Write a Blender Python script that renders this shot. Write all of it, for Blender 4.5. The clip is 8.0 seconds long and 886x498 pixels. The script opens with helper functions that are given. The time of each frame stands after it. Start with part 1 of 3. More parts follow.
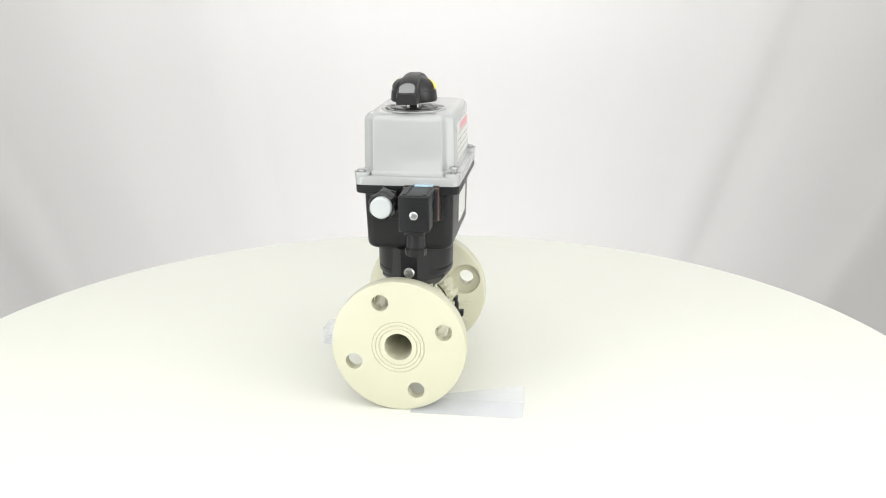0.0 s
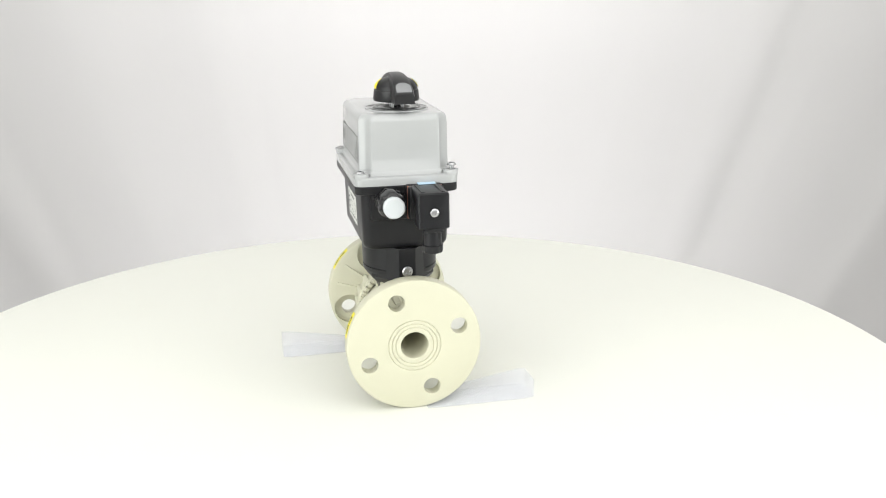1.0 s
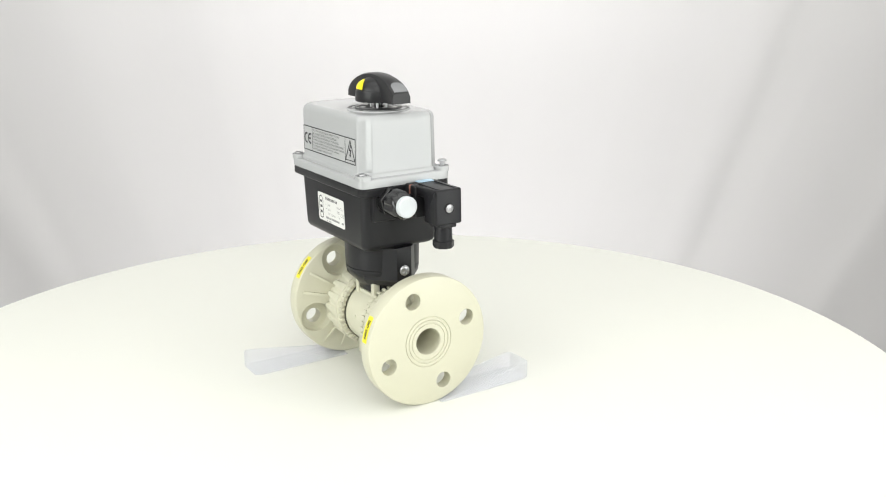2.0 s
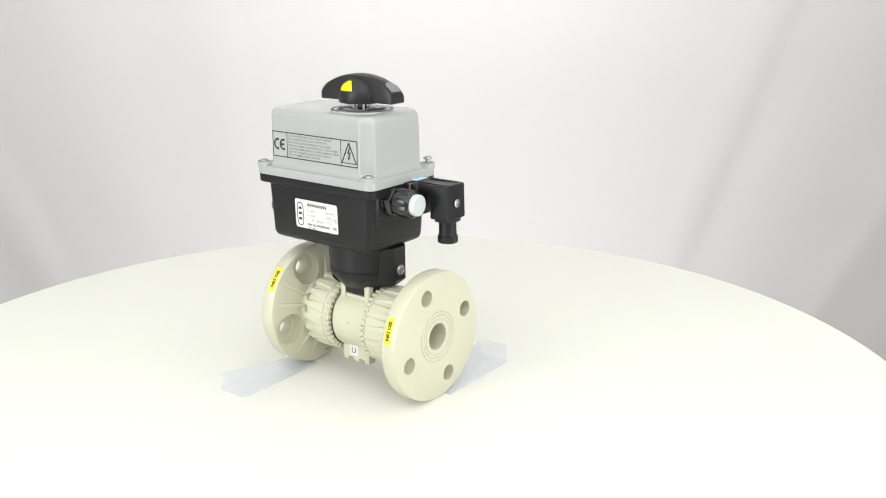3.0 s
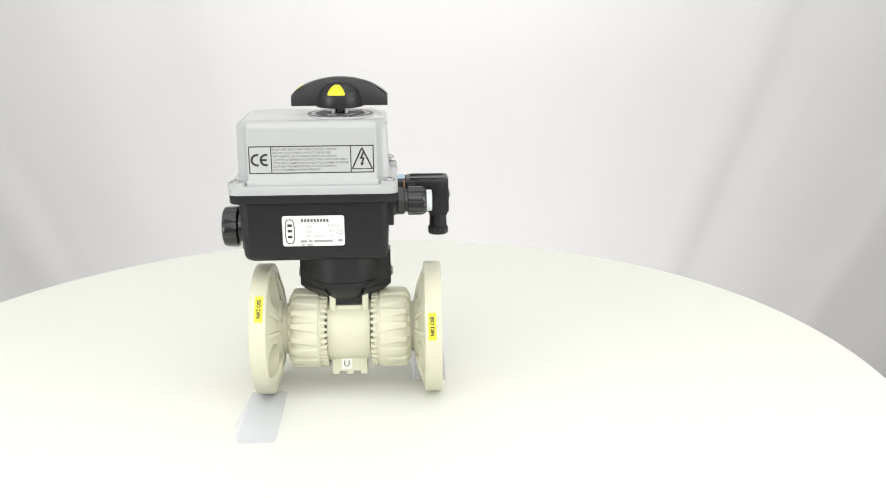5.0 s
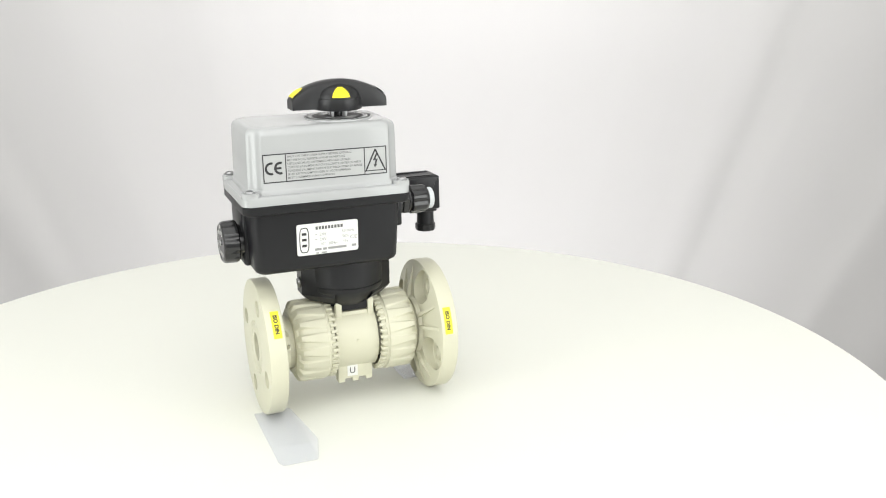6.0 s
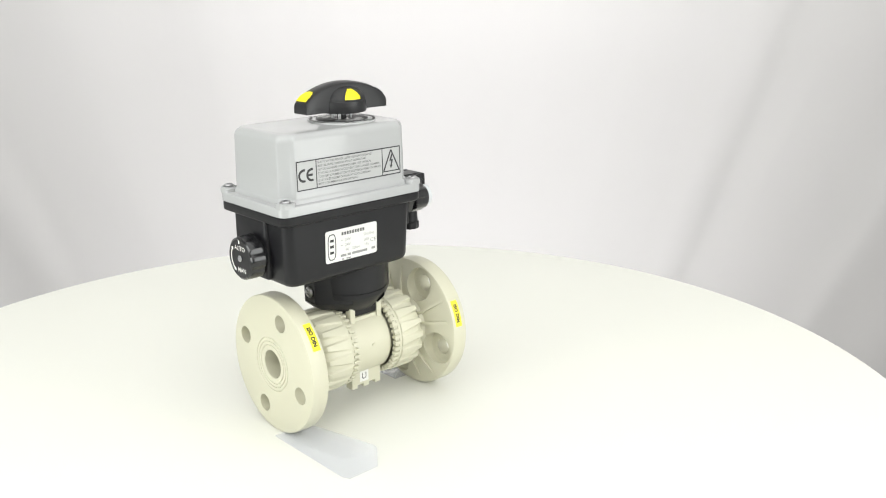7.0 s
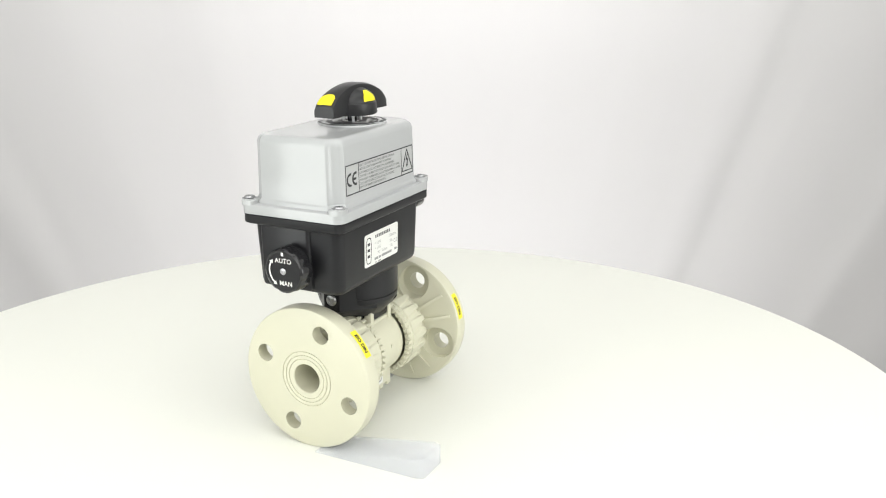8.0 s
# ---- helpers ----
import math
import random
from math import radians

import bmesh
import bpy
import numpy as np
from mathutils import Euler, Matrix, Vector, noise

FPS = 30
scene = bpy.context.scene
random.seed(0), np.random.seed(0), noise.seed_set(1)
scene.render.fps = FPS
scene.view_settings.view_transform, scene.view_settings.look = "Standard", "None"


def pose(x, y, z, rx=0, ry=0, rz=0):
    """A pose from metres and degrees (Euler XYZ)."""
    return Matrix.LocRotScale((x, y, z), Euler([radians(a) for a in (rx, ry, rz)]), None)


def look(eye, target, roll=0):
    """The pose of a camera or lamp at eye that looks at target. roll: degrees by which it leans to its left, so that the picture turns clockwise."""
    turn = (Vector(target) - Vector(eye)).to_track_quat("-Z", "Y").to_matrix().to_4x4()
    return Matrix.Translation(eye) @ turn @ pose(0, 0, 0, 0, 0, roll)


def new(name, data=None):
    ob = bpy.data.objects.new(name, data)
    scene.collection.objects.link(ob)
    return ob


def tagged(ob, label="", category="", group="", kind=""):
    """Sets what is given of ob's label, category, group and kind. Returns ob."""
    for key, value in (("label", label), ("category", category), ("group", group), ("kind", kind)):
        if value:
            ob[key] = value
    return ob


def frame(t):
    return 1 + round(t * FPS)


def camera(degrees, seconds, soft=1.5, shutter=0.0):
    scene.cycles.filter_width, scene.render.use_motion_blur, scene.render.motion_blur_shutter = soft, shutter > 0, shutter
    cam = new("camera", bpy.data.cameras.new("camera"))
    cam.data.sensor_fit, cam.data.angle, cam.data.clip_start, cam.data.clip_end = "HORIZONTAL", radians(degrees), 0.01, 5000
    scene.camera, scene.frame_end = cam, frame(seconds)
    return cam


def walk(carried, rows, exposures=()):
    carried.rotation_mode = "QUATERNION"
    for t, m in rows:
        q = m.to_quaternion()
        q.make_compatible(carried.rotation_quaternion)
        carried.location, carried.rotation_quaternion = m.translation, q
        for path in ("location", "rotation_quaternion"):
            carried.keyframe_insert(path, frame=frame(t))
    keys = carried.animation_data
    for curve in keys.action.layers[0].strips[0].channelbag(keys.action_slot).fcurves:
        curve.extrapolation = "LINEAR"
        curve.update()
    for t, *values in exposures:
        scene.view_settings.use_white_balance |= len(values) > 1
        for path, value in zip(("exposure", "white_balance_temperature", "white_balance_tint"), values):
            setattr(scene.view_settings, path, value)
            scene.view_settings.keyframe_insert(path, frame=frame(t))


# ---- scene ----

# ---- camera: fixed on a tripod in front of a turning display disc ----
cam = camera(50.35, 8.0, soft=1.1)
EYE = Vector((0.0, -0.70929, 0.32827))
AIM = EYE + Vector((0.05111, 0.95800, -0.28217))
walk(cam, [(0.0, look(EYE, AIM, -0.311)), (8.0, look(EYE, AIM, -0.311))], exposures=[(0.0, -0.06), (8.0, -0.06)])

# ---- world, studio lights and added fill lamps ----
world = bpy.data.worlds.new("studio_world")
scene.world = world
world.use_nodes = True
world.node_tree.nodes["Background"].inputs[0].default_value = (0.9, 0.95, 1.0, 1)
world.node_tree.nodes["Background"].inputs[1].default_value = 0.3


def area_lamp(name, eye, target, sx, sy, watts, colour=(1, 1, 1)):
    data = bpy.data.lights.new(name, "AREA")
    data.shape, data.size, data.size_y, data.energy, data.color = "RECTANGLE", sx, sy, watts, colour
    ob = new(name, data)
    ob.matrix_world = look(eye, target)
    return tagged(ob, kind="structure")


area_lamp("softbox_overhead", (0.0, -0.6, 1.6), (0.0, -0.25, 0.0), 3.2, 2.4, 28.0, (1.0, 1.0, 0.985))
# unseen lamp added behind the camera to lift the front faces
area_lamp("fill_front", (0.1, -1.8, 1.05), (0.0, 0.1, 0.1), 1.8, 1.2, 16.0, (1.0, 1.0, 0.985))
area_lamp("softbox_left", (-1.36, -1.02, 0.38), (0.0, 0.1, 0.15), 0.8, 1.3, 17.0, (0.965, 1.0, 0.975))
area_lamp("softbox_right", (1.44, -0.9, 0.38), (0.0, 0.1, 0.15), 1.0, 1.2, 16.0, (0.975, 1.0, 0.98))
# two unseen lamps, added above and below the view to brighten the cloth
area_lamp("backdrop_fill_high", (0.08, 0.5, 0.66), (0.08, 1.12, 0.66), 0.9, 0.3, 7.4, (1.0, 1.0, 0.99))
area_lamp("backdrop_fill_low", (0.08, 0.56, -0.36), (0.08, 1.12, -0.36), 0.9, 0.2, 4.0, (1.0, 1.0, 0.99))


# ---- materials ----
def material(name, colour, rough=0.5, metal=0.0, vary=0.06, scale=40.0, bump=0.0, bump_scale=600.0, spec=0.5, mottled=None, wear=0.0):
    """Principled surface with a broad and a fine variation of tone, gloss and relief, in object space (metres)."""
    m = bpy.data.materials.new(name)
    m.use_nodes = True
    nt = m.node_tree
    b = nt.nodes["Principled BSDF"]
    b.inputs["Metallic"].default_value = metal
    b.inputs["Specular IOR Level"].default_value = spec
    co = nt.nodes.new("ShaderNodeTexCoord")
    broad, fine = nt.nodes.new("ShaderNodeTexNoise"), nt.nodes.new("ShaderNodeTexNoise")
    for n, s, d in ((broad, scale, 4.0), (fine, bump_scale, 3.0)):
        n.inputs["Scale"].default_value, n.inputs["Detail"].default_value = s, d
        nt.links.new(co.outputs["Object"], n.inputs["Vector"])
    mix = nt.nodes.new("ShaderNodeMix")
    mix.data_type = "RGBA"
    lo = tuple(c * (1 - vary) for c in (mottled or colour))
    hi = tuple(min(1.0, c * (1 + vary)) for c in colour)
    mix.inputs["A"].default_value, mix.inputs["B"].default_value = (*lo, 1), (*hi, 1)
    add = nt.nodes.new("ShaderNodeMath")
    add.operation = "MULTIPLY_ADD"
    add.inputs[1].default_value = 0.3
    nt.links.new(fine.outputs["Fac"], add.inputs[0])
    sc = nt.nodes.new("ShaderNodeMath")
    sc.operation = "MULTIPLY"
    sc.inputs[1].default_value = 0.7
    nt.links.new(broad.outputs["Fac"], sc.inputs[0])
    nt.links.new(sc.outputs[0], add.inputs[2])
    nt.links.new(add.outputs[0], mix.inputs["Factor"])
    nt.links.new(mix.outputs["Result"], b.inputs["Base Color"])
    rr = nt.nodes.new("ShaderNodeMapRange")
    rr.inputs["To Min"].default_value, rr.inputs["To Max"].default_value = max(0.02, rough - 0.08 - wear), min(1.0, rough + 0.08 + wear)
    nt.links.new(broad.outputs["Fac"], rr.inputs["Value"])
    nt.links.new(rr.outputs["Result"], b.inputs["Roughness"])
    if bump:
        bp = nt.nodes.new("ShaderNodeBump")
        bp.inputs["Strength"].default_value, bp.inputs["Distance"].default_value = 1.0, bump
        nt.links.new(fine.outputs["Fac"], bp.inputs["Height"])
        nt.links.new(bp.outputs["Normal"], b.inputs["Normal"])
    return m


COVER = material("white_disc_cover", (0.765, 0.768, 0.708), 0.8, vary=0.012, scale=6, bump=0.00004, bump_scale=900)
CURTAIN = material("white_backdrop_cloth", (0.452, 0.442, 0.441), 0.9, vary=0.015, scale=3, bump_scale=60, spec=0.1)
ROOM = material("studio_paint", (0.84, 0.84, 0.83), 0.8, vary=0.03, scale=2)
FLOOR = material("studio_floor_grey", (0.35, 0.34, 0.33), 0.6, vary=0.08, scale=4)
BEIGE = material("beige_pipe_plastic", (0.575, 0.563, 0.435), 0.4, vary=0.025, scale=60, bump=0.00001, bump_scale=1500)
GREY = material("grey_lid_plastic", (0.408, 0.416, 0.415), 0.11, vary=0.02, scale=50, bump=0.000006, bump_scale=1800)
BLACK = material("black_housing_plastic", (0.0125, 0.0125, 0.014), 0.34, vary=0.15, scale=70, bump=0.000014, bump_scale=1600, spec=0.3)
HANDLE = material("black_handle_plastic", (0.016, 0.016, 0.017), 0.36, vary=0.15, scale=90, bump=0.00002, bump_scale=1400, spec=0.4)
GLOSS = material("black_gloss_plastic", (0.014, 0.014, 0.015), 0.13, vary=0.1, scale=80, spec=0.6)
YELLOW = material("yellow_plastic", (0.86, 0.72, 0.01), 0.4, vary=0.04, scale=200)
STICKER = material("yellow_sticker", (0.86, 0.76, 0.035), 0.5, vary=0.03, scale=200)
WHITE = material("white_label_film", (0.73, 0.73, 0.70), 0.45, vary=0.02, scale=150)
CAPWHITE = material("white_cap_plastic", (0.58, 0.61, 0.62), 0.3, vary=0.02, scale=150)
INK = material("black_print", (0.02, 0.02, 0.022), 0.5, vary=0.05, scale=300)
GREYINK = material("grey_print", (0.1, 0.1, 0.1), 0.5, vary=0.05, scale=300)
PALEINK = material("pale_print", (0.27, 0.27, 0.265), 0.5, vary=0.05, scale=300)
REDINK = material("red_print", (0.75, 0.38, 0.42), 0.5, vary=0.05, scale=300)
STEEL = material("steel", (0.5, 0.5, 0.51), 0.3, metal=1.0, vary=0.06, scale=400)
GASKET = material("orange_gasket_rubber", (0.34, 0.15, 0.11), 0.6, vary=0.1, scale=200)
GREY_FILM = material("grey_label_film", (0.44, 0.448, 0.442), 0.22, vary=0.02, scale=120)
# for the handle's black end recess: grey base stands in for its reflection
RECESS_SHEEN = material("recess_painted_sheen", (0.22, 0.224, 0.23), 0.14, vary=0.05, scale=200)
BLUE = material("pale_blue_tag", (0.45, 0.62, 0.75), 0.4, vary=0.05, scale=200)


def wedge_material():
    m = bpy.data.materials.new("clear_wedge_plastic")
    m.use_nodes = True
    nt = m.node_tree
    b = nt.nodes["Principled BSDF"]
    b.inputs["Base Color"].default_value = (0.88, 0.91, 0.985, 1)
    b.inputs["Roughness"].default_value = 0.06
    b.inputs["Transmission Weight"].default_value = 0.55
    b.inputs["IOR"].default_value = 1.47
    tr = nt.nodes.new("ShaderNodeBsdfTransparent")
    tr.inputs["Color"].default_value = (0.97, 0.97, 0.985, 1)
    mix = nt.nodes.new("ShaderNodeMixShader")
    n = nt.nodes.new("ShaderNodeTexNoise")
    n.inputs["Scale"].default_value = 60
    co = nt.nodes.new("ShaderNodeTexCoord")
    nt.links.new(co.outputs["Object"], n.inputs["Vector"])
    mr = nt.nodes.new("ShaderNodeMapRange")
    mr.inputs["To Min"].default_value, mr.inputs["To Max"].default_value = 0.66, 0.74
    nt.links.new(n.outputs["Fac"], mr.inputs["Value"])
    nt.links.new(mr.outputs["Result"], mix.inputs["Fac"])
    nt.links.new(b.outputs[0], mix.inputs[1])
    nt.links.new(tr.outputs[0], mix.inputs[2])
    nt.links.new(mix.outputs[0], nt.nodes["Material Output"].inputs["Surface"])
    return m


CLEAR = wedge_material()


# ---- mesh tools: lengths inside a thing are in millimetres ----
MM = 0.001


def finish(bm, mats, smooth=35.0, unit=MM):
    bmesh.ops.scale(bm, vec=(unit, unit, unit), verts=bm.verts)
    me = bpy.data.meshes.new("mesh")
    bm.to_mesh(me)
    bm.free()
    for m in mats if isinstance(mats, (list, tuple)) else [mats]:
        me.materials.append(m)
    if smooth:
        me.polygons.foreach_set("use_smooth", [True] * len(me.polygons))
        me.set_sharp_from_angle(angle=radians(smooth))
    return me


def part(name, bm, mat, parent=None, label="", smooth=35.0, unit=MM):
    """Links a bmesh as one mesh object under a thing or under a part."""
    me = finish(bm, mat, smooth, unit)
    me.name = name
    ob = new(name, me)
    ob.parent = parent
    return tagged(ob, label=label)


def thing(name, label, category, group="", kind=""):
    return tagged(new(name), label=label, category=category, group=group, kind=kind)


def merge(bm, other):
    me = bpy.data.meshes.new("tmp")
    other.to_mesh(me)
    other.free()
    bm.from_mesh(me)
    bpy.data.meshes.remove(me)
    return bm


def moved(bm, m):
    bmesh.ops.transform(bm, matrix=m, verts=bm.verts)
    if m.to_3x3().determinant() < 0:
        bmesh.ops.reverse_faces(bm, faces=bm.faces)
    return bm


def box(x0, x1, y0, y1, z0, z1, bevel=0.0, seg=2):
    bm = bmesh.new()
    bmesh.ops.create_cube(bm, size=1, matrix=Matrix.Translation(((x0 + x1) / 2, (y0 + y1) / 2, (z0 + z1) / 2)) @ Matrix.Diagonal((x1 - x0, y1 - y0, z1 - z0, 1)))
    if bevel:
        bmesh.ops.bevel(bm, geom=bm.edges[:], offset=bevel, segments=seg, affect="EDGES", profile=0.5)
    return bm


def rings(loops, caps=(True, True), closed=False):
    """Skins a row of closed loops of equally many points."""
    bm = bmesh.new()
    vs = [[bm.verts.new(p) for p in loop] for loop in loops]
    n = len(loops[0])
    pairs = list(zip(vs, vs[1:])) + ([(vs[-1], vs[0])] if closed else [])
    for a, b in pairs:
        for i in range(n):
            j = (i + 1) % n
            bm.faces.new((a[i], a[j], b[j], b[i]))
    if not closed:
        if caps[0]:
            bm.faces.new(vs[0][::-1])
        if caps[1]:
            bm.faces.new(vs[-1])
    bmesh.ops.recalc_face_normals(bm, faces=bm.faces)
    return bm


def lathe(profile, n=64, axis="X", centre=(0, 0, 0), closed=False):
    """Turns a profile of (along, radius) about an axis through centre."""
    loops = []
    for s, r in profile:
        loop = []
        for i in range(n):
            a = 2 * math.pi * i / n
            c, d = r * math.cos(a), r * math.sin(a)
            p = {"X": (s, c, d), "Y": (d, s, c), "Z": (c, d, s)}[axis]
            loop.append((p[0] + centre[0], p[1] + centre[1], p[2] + centre[2]))
        loops.append(loop)
    return rings(loops, closed=closed)


def round_rect(z, x0, x1, y0, y1, r, n=6):
    pts = []
    for cx, cy, a0 in ((x1 - r, y1 - r, 0), (x0 + r, y1 - r, 90), (x0 + r, y0 + r, 180), (x1 - r, y0 + r, 270)):
        for i in range(n + 1):
            a = radians(a0 + 90 * i / n)
            pts.append((cx + r * math.cos(a), cy + r * math.sin(a), z))
    return pts


def chamfer_rect(z, x0, x1, y0, y1, c, r, hollow=0.0):
    """A rectangle with cut corners, the cut's edges rounded."""
    t = r * math.tan(radians(22.5))
    arc = [(-r + r * math.cos(radians(a)), -c - t + r * math.sin(radians(a))) for a in (0, 11, 23, 34, 45)]
    (ua, va), k = arc[-1], 0.7071
    for f, h in ((0.2, 0.7), (0.4, 1.05), (0.6, 1.05), (0.8, 0.7)):      # the cut is a shallow hollow
        arc.append((ua + (va - ua) * f - h * hollow * k, va + (ua - va) * f - h * hollow * k))
    arc += [(v, u) for u, v in arc[4::-1]]
    pts = []
    for cx, cy, co, si in ((x1, y1, 1, 0), (x0, y1, 0, 1), (x0, y0, -1, 0), (x1, y0, 0, -1)):
        pts += [(cx + u * co - v * si, cy + u * si + v * co, z) for u, v in arc]
    return pts


def polygon(points, depth, place):
    """A flat slab from a 2D outline; place maps (a, b, out) to a point."""
    n = len(points)
    return rings([[place(a, b, 0) for a, b in points], [place(a, b, depth) for a, b in points]])


def carve(bm, cutter, operation="DIFFERENCE"):
    """bm less cutter, or joined with it (an exact boolean, worked out once)."""
    obs = []
    for b in (bm, cutter):
        me = bpy.data.meshes.new("tmp")
        b.to_mesh(me)
        b.free()
        obs.append(new("tmp", me))
    mod = obs[0].modifiers.new("cut", "BOOLEAN")
    mod.operation, mod.object, mod.solver, mod.use_self = operation, obs[1], "EXACT", True
    dg = bpy.context.evaluated_depsgraph_get()
    me = bpy.data.meshes.new_from_object(obs[0].evaluated_get(dg))
    out = bmesh.new()
    out.from_mesh(me)
    for o in obs:
        d = o.data
        bpy.data.objects.remove(o)
        bpy.data.meshes.remove(d)
    bpy.data.meshes.remove(me)
    return out


def lettering(text, height, place, lift=0.25, stretch=1.0, bold=0.0, width=0.0):
    """Raised letters, centred, with capitals of that height, drawn out to that width if one is given; place maps (a, b, out) to a point."""
    cu = bpy.data.curves.new("tmp", "FONT")
    cu.body, cu.align_x, cu.align_y, cu.size, cu.resolution_u, cu.offset = text, "CENTER", "CENTER", 1.0, 3, bold
    ob = new("tmp", cu)
    me = bpy.data.meshes.new_from_object(ob.evaluated_get(bpy.context.evaluated_depsgraph_get()))
    bm = bmesh.new()
    bm.from_mesh(me)
    bpy.data.objects.remove(ob)
    bpy.data.curves.remove(cu)
    bpy.data.meshes.remove(me)
    ys = [v.co.y for v in bm.verts]
    lo, hi = min(ys), max(ys)
    k = height / (hi - lo)
    if width:
        xs = [v.co.x for v in bm.verts]
        stretch = width / ((max(xs) - min(xs)) * k)
    for v in bm.verts:
        v.co = place(v.co.x * k * stretch, (v.co.y - (lo + hi) / 2) * k, lift)
    return bm


def bars(rows, place, lift=0.25):
    """Plain bars (a0, a1, b0, b1) for print too small to read."""
    bm = bmesh.new()
    for a0, a1, b0, b1 in rows:
        vs = [bm.verts.new(place(a, b, lift)) for a, b in ((a0, b0), (a1, b0), (a1, b1), (a0, b1))]
        bm.faces.new(vs)
    return bm


def outline(a0, a1, b0, b1, w):
    return [(a0, a1, b0, b0 + w), (a0, a1, b1 - w, b1), (a0, a0 + w, b0 + w, b1 - w), (a1 - w, a1, b0 + w, b1 - w)]


# ---- the room, the backdrop and the turning disc ----
def slab(name, x0, x1, y0, y1, z0, z1, mat):
    return tagged(part(name, box(x0, x1, y0, y1, z0, z1), mat, smooth=0, unit=1.0), kind="structure")


slab("floor", -2.4, 2.4, -2.6, 2.0, -0.92, -0.82, FLOOR)
slab("ceiling", -2.4, 2.4, -2.6, 2.0, 1.9, 2.0, ROOM)
slab("wall_north", -2.4, 2.4, 1.9, 2.0, -0.82, 1.9, ROOM)
slab("wall_south", -2.4, 2.4, -2.6, -2.5, -0.82, 1.9, ROOM)
slab("wall_west", -2.4, -2.3, -2.5, 1.9, -0.82, 1.9, ROOM)
slab("wall_east", 2.3, 2.4, -2.5, 1.9, -0.82, 1.9, ROOM)


def backdrop():
    """A white cloth hung in a shallow curve, with soft slanting folds."""
    nx, nz = 300, 110
    bm = bmesh.new()
    sheets = []
    for depth in (0.0, 0.004):
        grid = []
        for k in range(nz + 1):
            z = -0.81 + 2.4 * k / nz
            row = []
            for i in range(nx + 1):
                x = -1.9 + 3.8 * i / nx
                turn = math.atan2(x - 0.02, z + 1.9)
                reach = min(1.0, 0.3 + abs(x - 0.15) / 0.7)
                f = noise.noise(Vector((turn * 9.0, z * 0.4, 3.1))) * 0.012
                f += noise.noise(Vector((turn * 26.0, z * 0.7, 8.4))) * 0.0055
                f += noise.noise(Vector((turn * 60.0, z * 1.2, 1.4))) * 0.0016
                f += noise.noise(Vector((x * 7.0 + z * 3.0, z * 6.0, 5.7))) * 0.0022
                row.append(bm.verts.new((x, 1.12 + f * reach + depth, z)))
            grid.append(row)
        sheets.append(grid)
    for grid, flip in zip(sheets, (False, True)):
        for p, q in zip(grid, grid[1:]):
            for i in range(nx):
                face = (p[i], p[i + 1], q[i + 1], q[i])
                bm.faces.new(face[::-1] if flip else face)
    front, back = sheets
    rim = lambda g: g[0][:-1] + [r[-1] for r in g[:-1]] + g[-1][:0:-1] + [r[0] for r in g[:0:-1]]
    fr, br = rim(front), rim(back)
    for i in range(len(fr)):
        j = (i + 1) % len(fr)
        bm.faces.new((fr[j], fr[i], br[i], br[j]))
    ob = part("backdrop", bm, CURTAIN, unit=1.0, smooth=60)
    return tagged(ob, label="white cloth backdrop with soft hanging folds", kind="structure")


backdrop()

DISC = (0.01781, 0.03198)
BULGE = 0.007


def turntable():
    root = thing("turntable", "large round white display disc, turning slowly", "turntable")
    R = 445.0
    prof = [(-26, R - 3), (-24, R - 0.8), (-21, R), (-5, R), (-2.4, R - 0.6), (-0.8, R - 2.2), (0, R - 5)]
    bm = lathe(prof, 192, "Z")
    for v in bm.verts:      # the disc is cut by hand and bulges a little on one side
        bulge = 1 + BULGE * math.exp(-((math.degrees(math.atan2(v.co.y, v.co.x)) + 66) / 27) ** 2)
        v.co = Vector((v.co.x * bulge + DISC[0] * 1000, v.co.y * bulge + DISC[1] * 1000, v.co.z))
    part("disc", bm, COVER, root, "matt white disc cover with rounded rim")
    part("hub", lathe([(-60, 150), (-26.5, 150)], 64, "Z"), BLACK, root)
    return root


DISC_TOP = turntable()


def pedestal():
    root = thing("display_pedestal", "plain white cylindrical pedestal under the turning disc", "pedestal")
    part("column", lathe([(-820, 200), (-815, 205), (-65, 205), (-60.5, 200)], 64, "Z"), ROOM, root)
    return root


pedestal()


# ---- the valve with its electric actuator ----
VALVE = thing("actuated_ball_valve", "beige flanged plastic ball valve with a black and grey electric actuator", "valve")
ZC = 52.5          # height of the pipe axis
PIPE = Matrix.Rotation(radians(-0.9), 4, "Z")   # the pipe stands a little askew under the actuator
YA = -1.5          # middle of the actuator across


